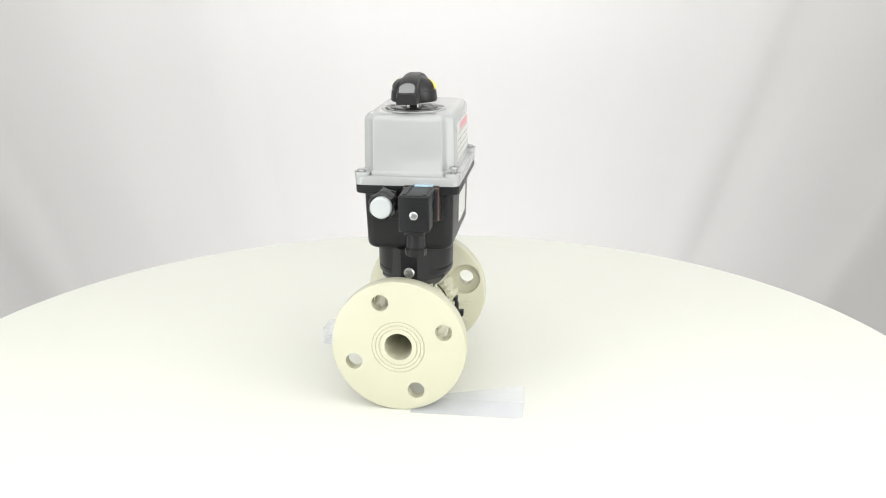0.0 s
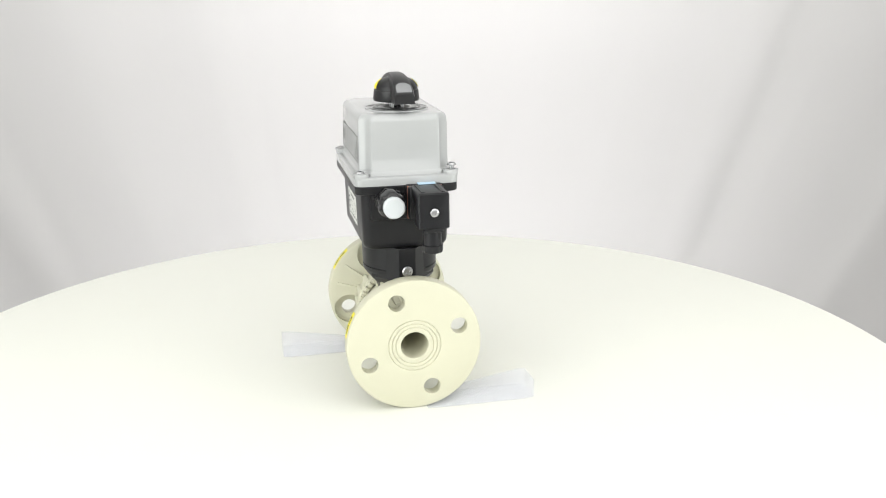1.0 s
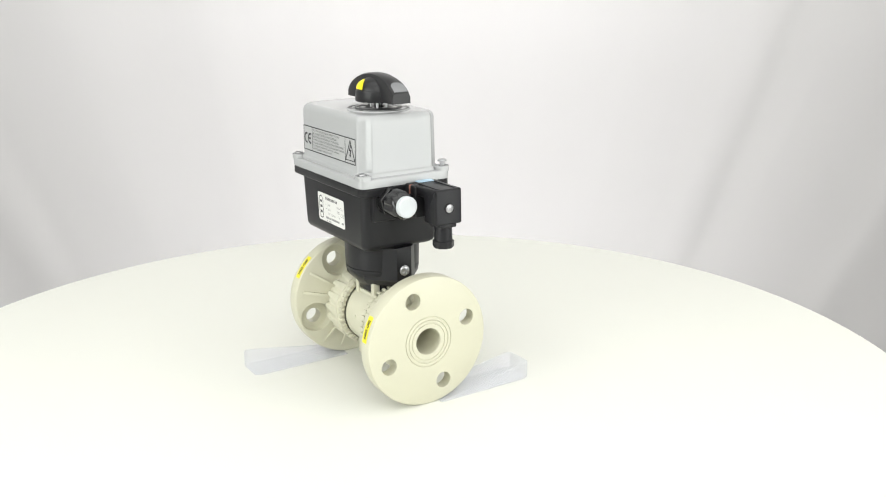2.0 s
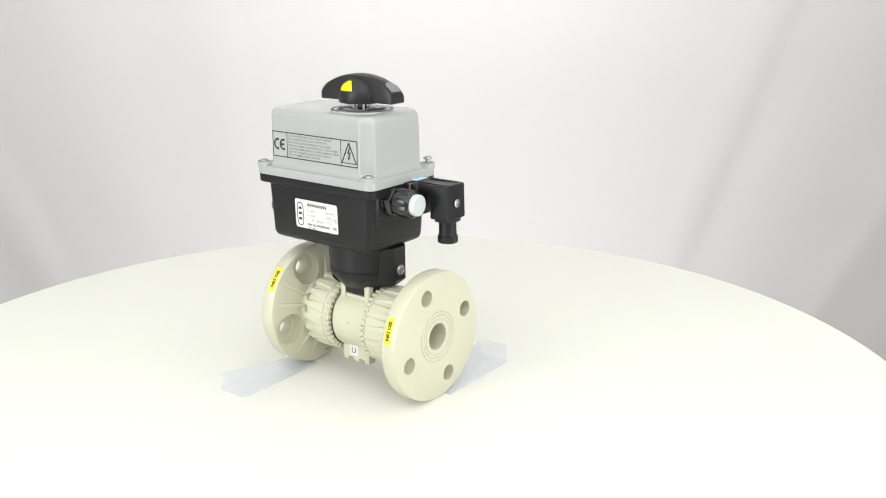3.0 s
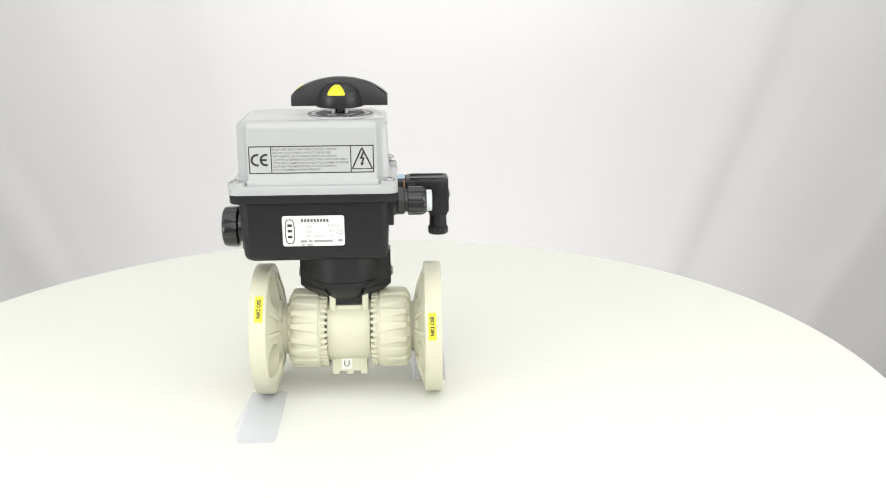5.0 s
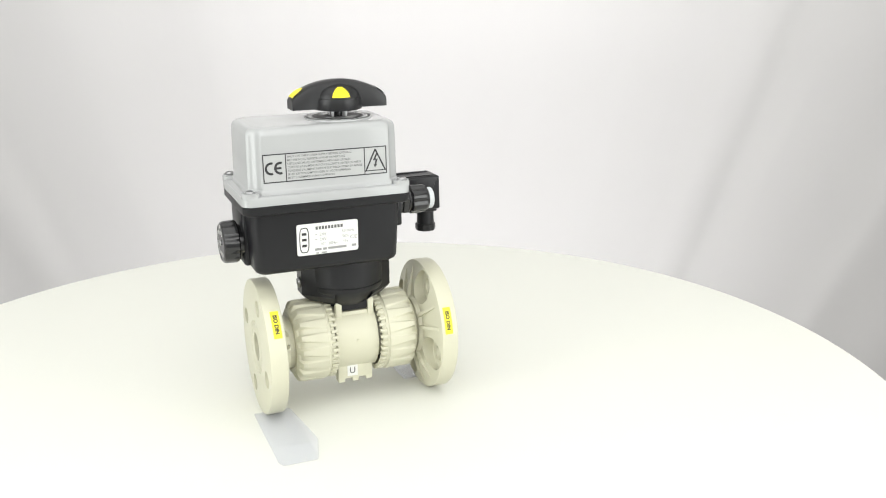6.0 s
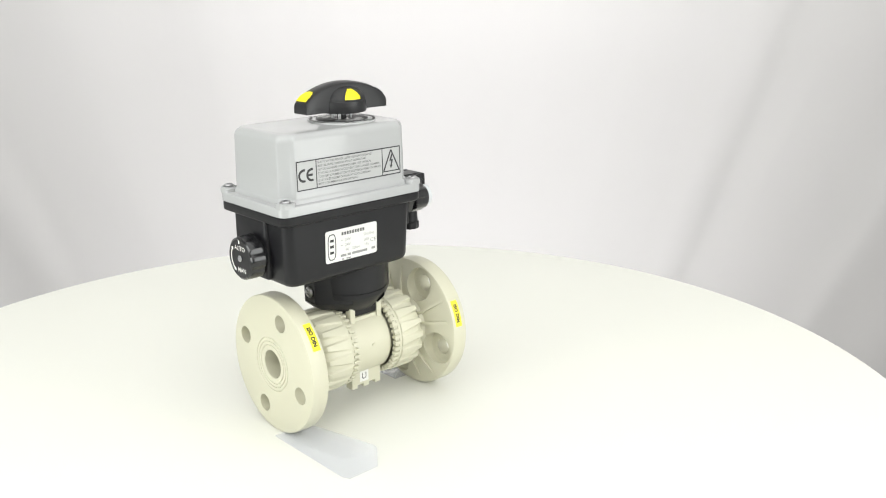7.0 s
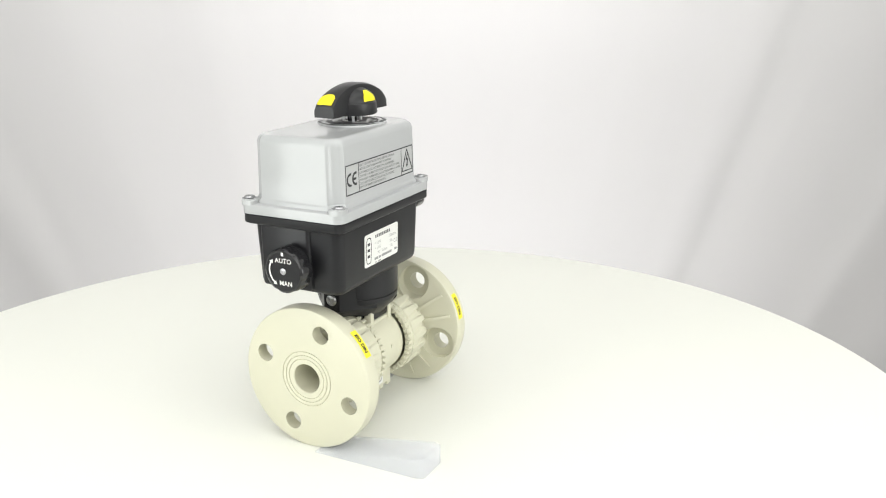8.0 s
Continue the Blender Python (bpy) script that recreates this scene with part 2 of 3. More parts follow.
def flange(side):
    prof = [(16.2, 10.7), (72.9, 10.7), (73.5, 11.2)]
    for g in (14.8, 17.6, 20.4):
        prof += [(73.5, g - 0.45), (72.9, g - 0.15), (72.9, g + 0.15), (73.5, g + 0.45)]
    prof += [(73.5, 51.2), (73.1, 52.1), (72.2, 52.5), (61.2, 52.5), (60.4, 52.1), (60.0, 51.2), (59.4, 46.5), (56.6, 34), (54.8, 24), (52, 22.5), (51.6, 12.1), (16.2, 12.1)]
    bm = lathe(prof, 96, "X", (0, 0, ZC), closed=True)
    cut = bmesh.new()
    for k in range(4):
        a = radians(69 + 90 * k)
        y, z = 37.6 * math.cos(a), ZC + 37.6 * math.sin(a)
        merge(cut, lathe([(45, 13.6), (63.4, 13.2), (64.0, 12.6), (64.0, 6.6), (80, 6.6)], 40, "X", (0, y, z)))
    bm = carve(bm, cut)
    for k in range(4):
        for d in (-11, 11):
            rib = rings([[(s, y, r) for s, r in ((51.6, 21.5), (54.0, 33), (59.0, 46.8), (62, 46.8), (62, 21.5))] for y in (-1.2, 1.2)])
            moved(rib, Matrix.Translation((0, 0, ZC)) @ Matrix.Rotation(radians(24 + 90 * k + d - 90), 4, "X"))
            bm = carve(bm, rib, "UNION")
    moved(bm, PIPE @ Matrix.Translation((-1.7, 0, 0)) @ Matrix.Diagonal((side, 1, 1, 1)))
    ob = part("flange", bm, BEIGE, VALVE, "round beige flange with four bolt holes", smooth=30)
    phi0 = radians(37 if side > 0 else 20)
    mid = 63.9 if side > 0 else -67.4

    def on_rim(a, b, out):
        p = phi0 - a / 52.5
        r = 52.5 + 0.12 + out
        return PIPE @ Vector((mid - b, r * math.cos(p), ZC + r * math.sin(p)))
    strip = rings([[on_rim(-10.5 + 21 * i / 12, b, o) for b, o in ((-3.1, 0), (3.1, 0), (3.1, 0.15), (-3.1, 0.15))] for i in range(13)])
    part("sticker", strip, STICKER, ob, "yellow sticker with black letters")
    part("sticker_lettering", lettering("ISO DIN", 3.3, on_rim, 0.2, 1.0, 0.05), INK, ob, smooth=0)
    return ob


flange(-1)
flange(1)


def union_nut(side):
    """Fluted union nut with a crown of teeth on its inner edge."""
    n = 40 * 18
    loops = []
    stations = [(17.5, 27.0, 0.0), (17.5, 29.3, 0.0), (20.5, 30.0, 0.0), (20.8, 30.6, 0.0), (22.4, 30.8, 0.0), (22.9, 31.9, 0.5), (25, 32.1, 0.6), (28, 32.1, 0.75), (31, 32.1, 0.95), (34, 32.1, 1.2), (37, 32.1, 1.6), (40, 32.1, 2.2), (42, 32.0, 2.9), (43.4, 31.5, 3.4), (44.2, 30.6, 3.6), (45.6, 27.6, 1.0), (47, 25.0, 0), (47, 20.5, 0)]
    for s, r, d in stations:
        loop = []
        half = 0.07 + 0.17 * min(1.0, max(0.0, (s - 22.8) / 20.0))      # the grooves widen outwards
        for i in range(n):
            a = 2 * math.pi * i / n
            w = abs((i % 40) / 40.0 - 0.5)
            g = min(1.0, max(0.0, (half + 0.1 - w) / 0.1))
            slant = 0.05 * (s - 20) / 25.0
            rr = r - d * g
            loop.append((s, rr * math.cos(a + slant), ZC + rr * math.sin(a + slant)))
        loops.append(loop)
    bm = rings(loops, closed=True)
    for k in range(40):
        t = box(15.6, 20.6, -1.25, 1.25, 27.6, 31.4, 0.3, 1)
        merge(bm, moved(t, Matrix.Translation((0, 0, ZC)) @ Matrix.Rotation(2 * math.pi * k / 40, 4, "X")))
    off = -4.0 if side < 0 else -1.0
    bm = moved(bm, PIPE @ Matrix.Translation((off, 0, 0)) @ (Matrix.Diagonal((-1, 1, 1, 1)) if side < 0 else Matrix()))
    return part("union_nut", bm, BEIGE, VALVE, "fluted beige union nut with toothed edge", smooth=28)


union_nut(-1)
union_nut(1)
part("end_connector", lathe([(-54.5, 20.4), (-54.5, 12.3), (-19, 12.3), (-19, 20.4)], 48, "X", (0, 0, ZC), closed=True), BEIGE, VALVE)
part("end_connector", lathe([(51.5, 20.4), (51.5, 12.3), (15.5, 12.3), (15.5, 20.4)], 48, "X", (0, 0, ZC), closed=True), BEIGE, VALVE)


def valve_body():
    bm = lathe([(-19.5, 24), (-18.5, 26.4), (-16, 26.6), (12, 26.6), (15, 26.4), (16, 24)], 72, "X", (0, 0, ZC))
    merge(bm, box(-18, 13.5, -16, 16, 66, 76.6, 1.0))
    merge(bm, lathe([(76, 9.5), (80.5, 9.5), (81, 9)], 32, "Z", (-2, 0, 0)))
    for x in (-15.3, 10.3):
        for y in (-14.2, 14.2):
            merge(bm, box(x - 2.4, x + 2.4, y - 3, y + 3, 68, 86.3, 0.6))
    merge(bm, box(-15.5, 12.5, -16.5, 16.5, 21, 36, 0.6))
    for y in (-12.5, 12.5):
        for x in (-12.8, -1.5, 9.8):
            merge(bm, box(x - 2.6, x + 2.6, y - 3.9, y + 3.9, 18.3, 22, 0.4))
    # square moulded mark on the side
    merge(bm, lathe([(25.9, 1.6), (26.9, 1.6)], 16, "Y", (-2, 0, ZC + 3)))
    ob = part("valve_body", bm, BEIGE, VALVE, "beige plastic valve body with a base pad", smooth=30)

    def face(a, b, out):
        return Vector((0.9 - a, 16.55 + out, 27.6 + b))
    part("size_label", polygon([(-4.2, -4.6), (4.2, -4.6), (4.2, 4.6), (-4.2, 4.6)], 0.15, face), WHITE, ob, "small white label with a letter", smooth=0)
    part("size_lettering", lettering("U", 5.2, face, 0.2, 1.0, 0.01), GREYINK, ob, smooth=0)
    return ob


valve_body()
# black locking clip on the far side of the nut
clip = box(18, 26, -38.5, -30, 44.5, 49, 0.5)
merge(clip, box(18, 27, -33.2, -28.5, 50, 61, 0.5))
merge(clip, box(19, 25, -34, -29, 46, 56, 0.4))
part("locking_clip", clip, BLACK, VALVE, "small black plastic locking clip")


def screw(name, parent, centre, r, axis, h=1.6):
    prof = [(-3, r * 0.5), (0, r * 0.5), (0, r * 0.96), (h * 0.35, r), (h * 0.8, r * 0.8), (h, r * 0.35)]
    bm = lathe(prof, 24, "Z")
    for a, b in ((0.66, 0.17), (0.17, 0.66)):
        bm = carve(bm, box(-r * a, r * a, -r * b, r * b, h * 0.15, h * 2))
    turn = {"Z": Matrix(), "-X": Matrix.Rotation(radians(-90), 4, "Y"), "X": Matrix.Rotation(radians(90), 4, "Y")}[axis]
    moved(bm, Matrix.Translation(centre) @ turn @ Matrix.Rotation(radians(35), 4, "Z"))
    return part(name, bm, STEEL, parent, "steel cross-head screw", smooth=30)


def neck():
    bm = lathe([(83, 20.5), (84.8, 21.8), (86.2, 23.4), (90.8, 27.2), (94.6, 29.8), (95.8, 30.2), (98.4, 30.3), (98.6, 29.6), (99.2, 29.6), (99.4, 30.3), (112, 30.6), (118.8, 30.6)], 72, "Z", (0, YA, 0))
    for s in (-1, 1):
        lug = []
        for z, k in ((85.6, 0.82), (89.4, 0.95), (91.4, 1.0), (118.6, 1.0)):
            lug.append([(s * x * k, YA + y * k, z) for x, y in ((15, -25.5), (35.0, -7.2), (35.6, -6.6), (35.6, 6.6), (35.0, 7.2), (15, 25.5))])
        merge(bm, rings(lug))
    merge(bm, box(-12.6, 7.6, -16.9, 16.9, 77.8, 90, 0.8))
    merge(bm, box(-20, 15, -10, 10, 80, 90, 1.0))
    ob = part("actuator_neck", bm, BLACK, VALVE, "black plastic coupling neck", smooth=30)
    screw("screw", ob, (-35.6, YA, 99.8), 4.3, "-X", 1.8)
    screw("screw", ob, (35.6, YA, 99.8), 4.3, "X", 1.8)
    return ob


neck()

LABEL_MID = 20.3


def housing_wall(z):
    """Half width of the black housing at that height."""
    return 33.9 + (z - 124) * 0.028


def housing():
    def sec(z, inset):
        return round_rect(z, -34.3 + inset - (z - 124) * 0.05, 74.8 - inset + (z - 124) * 0.04, YA - housing_wall(z) + inset, YA + housing_wall(z) - inset, 7.5 - inset * 0.4)
    bm = rings([sec(118.3, 5.5), sec(118.7, 3.2), sec(120, 1.3), sec(122, 0.3), sec(124, 0), sec(145, 0), sec(165.5, 0)])
    merge(bm, rings([round_rect(z, -42.4 + i, 81.9 - i, YA - 40.3 + i, YA + 40.3 - i, 6.5) for z, i in ((164.6, 1.2), (165.2, 0.3), (166, 0), (170.6, 0), (171.4, 0.5))]))
    # raised pads for the knob and the cable entries, lugs under the rim
    merge(bm, box(70, 78.6, -29, 11, 121, 166, 2.6, 3))
    merge(bm, box(-39.2, -30, -29.5, 27, 143.8, 166, 1.4, 2))
    ob = part("housing", bm, BLACK, VALVE, "black plastic actuator housing", smooth=30)

    for face_side in (1, -1):
        def wall(a, b, out, s=face_side):
            z = 142.6 + b
            return Vector(((21.2 if s > 0 else 30.0) - s * a, YA + s * (housing_wall(z) + 0.08 + out), z))
        corner = []
        for ca, cb, a0 in ((21.3, 10.0, 0), (-21.3, 10.0, 90), (-21.3, -10.0, 180), (21.3, -10.0, 270)):
            corner += [(ca + 1.8 * math.cos(radians(a0 + 30 * i)), cb + 1.8 * math.sin(radians(a0 + 30 * i))) for i in range(4)]
        part("nameplate", polygon(corner, 0.2, wall), WHITE, ob, "white printed nameplate with rounded corners", smooth=0)
        if face_side > 0:
            ring = []
            for i in range(32):
                a = 2 * math.pi * i / 32
                ring.append((math.copysign(abs(math.cos(a)) ** 0.5, math.cos(a)), math.copysign(abs(math.sin(a)) ** 0.75, math.sin(a))))
            bm = rings([[wall(-17.6 + p * k, q * kk - 0.3, 0.25) for p, q in ring] for k, kk in ((3.7, 9.6), (3.0, 8.9))], caps=(False, False))
            merge(bm, bars([(-19.3, -15.9, 3.4, 5.4), (-19.3, -15.9, -0.9, 1.1), (-19.3, -15.9, -5.4, -3.4)], wall))
            part("plate_mark", bm, INK, ob, smooth=0)
            rows = [(-9 + 2.35 * i, -9 + 2.35 * i + 1.7, 6.9, 9.3) for i in range(9)]
            part("plate_code", bars(rows, wall), GREYINK, ob, smooth=0)
            part("plate_lettering", lettering("24V", 2.3, lambda a, b, o: wall(a - 3.6, b + 3.2, o)), PALEINK, ob, smooth=0)
            part("plate_lettering", lettering("24V", 2.3, lambda a, b, o: wall(a - 3.6, b - 0.6, o)), PALEINK, ob, smooth=0)
            part("plate_lettering", lettering("50/60Hz", 2.0, lambda a, b, o: wall(a + 15.6, b + 4.0, o)), PALEINK, ob, smooth=0)
            part("plate_lettering", lettering("CE", 2.8, lambda a, b, o: wall(a + 19.6, b - 1.3, o), 0.25, 1.2), PALEINK, ob, smooth=0)
            for text, a0, b0 in (("50%", 13.4, 0.0), ("90°", -3.6, -4.2), ("20Nm", 3.8, -4.2), ("15s", 13.4, -3.8)):
                part("plate_lettering", lettering(text, 2.1, lambda a, b, o, a0=a0, b0=b0: wall(a + a0, b + b0, o)), PALEINK, ob, smooth=0)
            rows = [(-9.5, -8, 3.0, 3.5), (-9.5, -8, -0.8, -0.3), 
                    (-10, -5, -9.0, -7.2), (-4, -1, -9.0, -7.2), (0, 14, -8.9, -7.1), (18, 21.5, -8.6, -6.8), (-9, -7, -11.4, -10.3), (-5, -1, -11.4, -10.3)]
            part("plate_print", bars(rows, wall), PALEINK, ob, smooth=0)
    return ob


HOUSING = housing()


def lid_wall(z):
    """Half width of the grey lid at that height."""
    return 35.2 - (z - 178) * 0.016


def lid():
    def sec(z, inset, c=8.6, r=1.7, hollow=1.0):
        d = (z - 178) * 0.016
        return chamfer_rect(z, -36.0 + d + inset, 75.6 - d - inset, YA - lid_wall(z) + inset, YA + lid_wall(z) - inset, c, r, hollow)
    bm = rings([sec(176, -1.1), sec(180.2, -1.1), sec(181.0, -0.6), sec(182.0, 0), sec(200, 0), sec(219.4, 0), sec(221.4, 0.4, 8.4, 2.6, 0.6), sec(223.1, 1.3, 8.0, 4.5, 0.2), sec(224.3, 2.8, 7.2, 5.5, 0), sec(224.8, 4.4, 6.6, 5.5, 0), sec(224.9, 6.0, 6.0, 5.5, 0)])
    merge(bm, rings([round_rect(z, -42.6 + i, 82.1 - i, YA - 40.5 + i, YA + 40.5 - i, 6.5) for z, i in ((171.6, 0), (176.6, 0), (177.8, 0.4), (178.3, 1.4))]))
    for x, sx in ((-36.4, -1), (76.3, 1)):
        for sy in (-1, 1):
            y = YA + 36 * sy
            cx, cy = x - 0.6 * sx, y - 1.2 * sy
            merge(bm, rings([round_rect(z, cx - 6.2 + i, cx + 6.2 - i, cy - 5.4 + i, cy + 5.4 - i, 3.2) for z, i in ((177, 0), (180.0, 0), (180.6, 0.3), (180.9, 0.9))]))
            merge(bm, lathe([(180.2, 5.2), (181.3, 5.2), (181.4, 4.7), (180.6, 4.2)], 28, "Z", (x, y, 0)))
    ob = part("lid", bm, GREY, VALVE, "grey plastic actuator cover", smooth=32)
    for x, y, h in ((-36.4, YA + 36, 181.0), (-36.4, YA - 36, 184.5), (76.3, YA + 36, 181.0), (76.3, YA - 36, 181.4)):
        screw("screw", ob, (x, y, h), 3.7, "Z", 1.9)
        if h > 183:
            part("screw_shank", lathe([(180, 1.9), (h - 0.2, 1.9)], 16, "Z", (x, y, 0)), STEEL, ob)

    def wall(a, b, out):
        z = 196.9 + b
        return Vector((LABEL_MID - a, YA + lid_wall(z) + 0.06 + out, z))
    A, B = 45.6, 10.2
    part("warning_label", polygon([(-A, -B), (A, -B), (A, B), (-A, B)], 0.12, wall), GREY_FILM, ob, "grey warning label with a black frame", smooth=0)
    lines = outline(-A, A, -B, B, 0.75) + [(-A + 16.0, -A + 16.7, -B, B), (A - 17.2, A - 16.5, -B, B), (A - 16.5, A - 0.75, -B + 2.5, -B + 3.2)]
    part("label_frame", bars(lines, wall, 0.2), INK, ob, smooth=0)
    ce = bmesh.new()
    for mid, bar in ((-A + 5.0, False), (-A + 11.6, True)):
        for i in range(16):
            a0, a1 = radians(72 + 216 * i / 16), radians(72 + 216 * (i + 1) / 16)
            ce.faces.new([ce.verts.new(wall(mid + 0.9 + r * math.cos(q), r * math.sin(q), 0.2)) for r, q in ((2.95, a0), (4.6, a0), (4.6, a1), (2.95, a1))])
        if bar:
            merge(ce, bars([(mid - 2.4, mid + 1.6, -0.8, 0.8)], wall, 0.2))
    bmesh.ops.remove_doubles(ce, verts=ce.verts, dist=0.01)
    part("label_lettering", ce, INK, ob, smooth=0)
    lines = (("SHUT OFF THE POWER SUPPLY BEFORE OPENING", 47), ("METTRE HORS TENSION AVANT OUVERTURE", 42), ("NETZANSCHLUSS UNTERBRECHEN VOR OFFNEN", 46),
             ("CORTAR LA ALIMENTACION ELECTRICA ANTES DE ABRIR", 54), ("TOGLIERE L'ALIMENTAZIONE ELETTRICA PRIMA DI APRIRE", 55), ("SLUIT DE STROOMTOEVOER AF VOOR OPENING", 46), ("BRYT STROMMEN INNAN OPPNING", 34))
    for i, (text, length) in enumerate(lines):
        part("label_line", lettering(text, 1.55, lambda a, b, o, i=i, m=-A + 17.6 + length / 2: wall(a + m, b + 7.6 - 2.5 * i, o), 0.2, 1.0, 0.004, length), GREYINK, ob, smooth=0)
    tri = bmesh.new()
    t0, t1, w = (A - 15.8, -B + 3.2), (A - 1.4, -B + 3.2), 0.55
    apex = (A - 8.6, B - 2.0)
    for p, q in ((t0, apex), (apex, t1)):
        d = Vector((q[0] - p[0], q[1] - p[1])).normalized() * w
        vs = [tri.verts.new(wall(a, b, 0.22)) for a, b in ((p[0] - d.y, p[1] + d.x), (p[0] + d.y, p[1] - d.x), (q[0] + d.y, q[1] - d.x), (q[0] - d.y, q[1] + d.x))]
        tri.faces.new(vs)
    bolt = [(0.6, 5.0), (-1.9, -0.2), (0.1, -0.1), (-0.7, -3.2), (-1.5, -2.8), (-0.5, -5.6), (1.4, -3.2), (0.5, -3.3), (1.9, 0.9), (0.1, 0.9), (1.7, 5.0)]
    vs = [tri.verts.new(wall(A - 8.6 + a, b + 0.2, 0.24)) for a, b in bolt]
    tri.faces.new(vs)
    part("warning_sign", tri, INK, ob, smooth=0)

    # data label on the opposite wall
    def back(a, b, out):
        z = 198.5 + b
        return Vector((36.0 + a, YA - lid_wall(z) - 0.06 - out, z))
    part("data_label", polygon([(-42, -15), (30, -15), (30, 15), (-42, 15)], 0.12, back), WHITE, ob, "white data label with ruled lines", smooth=0)
    part("data_heading", bars([(-24, 26, 7.5, 13.5)], back, 0.2), REDINK, ob, smooth=0)
    part("data_rules", bars([(-41, 29, b, b + 0.5) for b in (6.0, 1.0, -4.0, -9.0, -14.0)] + [(-22, -21.5, -14, 6)], back, 0.2), GREYINK, ob, smooth=0)
    # dark printed dial and its openings round the handle's shaft
    def arc_band(r0, r1, a0, a1, z):
        n = max(3, int((a1 - a0) / 6))
        b = bmesh.new()
        for i in range(n):
            q0, q1 = radians(a0 + (a1 - a0) * i / n), radians(a0 + (a1 - a0) * (i + 1) / n)
            b.faces.new([b.verts.new((r * math.cos(q), YA + r * math.sin(q), z)) for r, q in ((r0, q0), (r1, q0), (r1, q1), (r0, q1))])
        bmesh.ops.remove_doubles(b, verts=b.verts, dist=0.01)
        return b
    seat = lathe([(224.0, 25.2), (225.4, 25.1), (225.7, 24.9), (225.8, 24.7)], 64, "Z", (0, YA, 0))
    part("dial_seat", seat, GREY, ob, "grey raised seat under the dial")
    dial = lathe([(225.5, 19.0), (226.0, 19.0), (226.0, 6.2), (225.5, 6.2)], 48, "Z", (0, YA, 0), closed=True)
    for a0, a1 in ((-62, 62), (118, 242)):
        merge(dial, arc_band(22.6, 24.4, a0, a1, 225.95))
    for mid in (90, 270):
        for a in (-27, -15, 12, 24):
            merge(dial, arc_band(20.6, 23.4, mid + a - 4, mid + a + 3, 225.95))
    pale = bmesh.new()
    for mid in (90, 270):
        merge(pale, arc_band(10.5, 14.6, mid - 58, mid + 58, 226.15))
        merge(pale, arc_band(15.6, 17.4, mid - 30, mid - 8, 226.15))
        merge(pale, arc_band(15.6, 17.4, mid + 6, mid + 32, 226.15))
    part("dial_marks", pale, GREY_FILM, ob, "pale marks on the dial", smooth=0)
    part("dial", dial, INK, ob, "black dial printed round the shaft")
    return ob


lid()


def handle():
    """Arched position handle: a bar across a low dome, with coloured inlays."""
    z0 = 232.3
    hx, hw = 36.0, 8.6

    def top(x):
        q = max(0.0, 1 - (x / 38.4) ** 2)
        return z0 + 3.0 + 17.8 * q ** 0.62
    xs = [hx * math.sin(radians(a)) for a in range(-90, 91, 5)]
    loops = []
    for x in xs:
        t = top(x)
        w = hw - 2.2 + 2.2 * (abs(x) / hx) ** 1.3 - 0.8 * (abs(x) / hx) ** 8
        loops.append([(x, -w, z0), (x, w, z0), (x, w, t - 3.2), (x, w - 0.9, t - 1.0), (x, w - 3.0, t), (x, -w + 3.0, t), (x, -w + 0.9, t - 1.0), (x, -w, t - 3.2)])
    bm = moved(rings(loops), Matrix.Translation((0, YA, 0)))
    R = 18.4
    dome = [(z0 - 1.0, R - 0.6), (z0, R), (z0 + 7.2, R - 0.8), (z0 + 7.8, R - 1.5)]
    dome += [(z0 + 7.8 + 10.2 * math.sin(radians(a)), 1 + (R - 2.5) * math.cos(radians(a))) for a in range(10, 91, 10)]
    merge(bm, lathe(dome, 48, "Z", (0, YA, 0)))
    ob = part("position_handle", bm, HANDLE, VALVE, "black arched position handle with yellow inlays", smooth=38)

    def end_patch(sgn):
        loops = []
        for i in range(9):
            f = i / 8
            x = 35.3 - 8.7 * f
            w = (hw - 1.6) * math.sqrt(max(0.0, 1 - f * f * 0.93)) * (0.86 if f < 0.05 else 1)
            w = min(w, hw - 2.7)
            loops.append([(sgn * x, YA + y, top(x) + 0.35) for y in (-w, -w * 0.5, 0, w * 0.5, w)])
        b = bmesh.new()
        vs = [[b.verts.new(p) for p in l] for l in loops]
        for p, q in zip(vs, vs[1:]):
            for k in range(4):
                b.faces.new((p[k], p[k + 1], q[k + 1], q[k]))
        bmesh.ops.recalc_face_normals(b, faces=b.faces)
        return b
    part("inlay", end_patch(1), YELLOW, ob, "yellow inlay")
    part("inlay", end_patch(-1), RECESS_SHEEN, ob, "black end recess, its bright reflection painted grey")
    for sgn in (1, -1):
        b = bmesh.new()
        rowsv = []
        for i in range(7):
            el = radians(3 + 47 * i / 6)
            half = 22 - 14 * (i / 6) ** 2.2
            row = []
            for k in range(7):
                az = radians(84 + (k - 3) / 3 * half)
                r = 1 + (R - 2.5) * math.cos(el) + 0.5
                row.append(b.verts.new((r * math.cos(az), YA + sgn * r * math.sin(az), z0 + 7.8 + 10.2 * math.sin(el) + 0.4)))
            rowsv.append(row)
        for p, q in zip(rowsv, rowsv[1:]):
            for k in range(6):
                b.faces.new((p[k], p[k + 1], q[k + 1], q[k]))
        bmesh.ops.recalc_face_normals(b, faces=b.faces)
        part("inlay", b, YELLOW, ob, "yellow inlay")
    part("shaft", lathe([(224, 3.4), (231.5, 3.4)], 24, "Z", (0, YA, 0)), GLOSS, ob, "black shaft")
    for dx, dy in ((5, 4), (-5, 4), (5, -4), (-5, -4)):
        part("pin", lathe([(224.5, 1.1), (231.5, 1.1)], 12, "Z", (dx, YA + dy, 0)), STEEL, ob)
    return ob


handle()


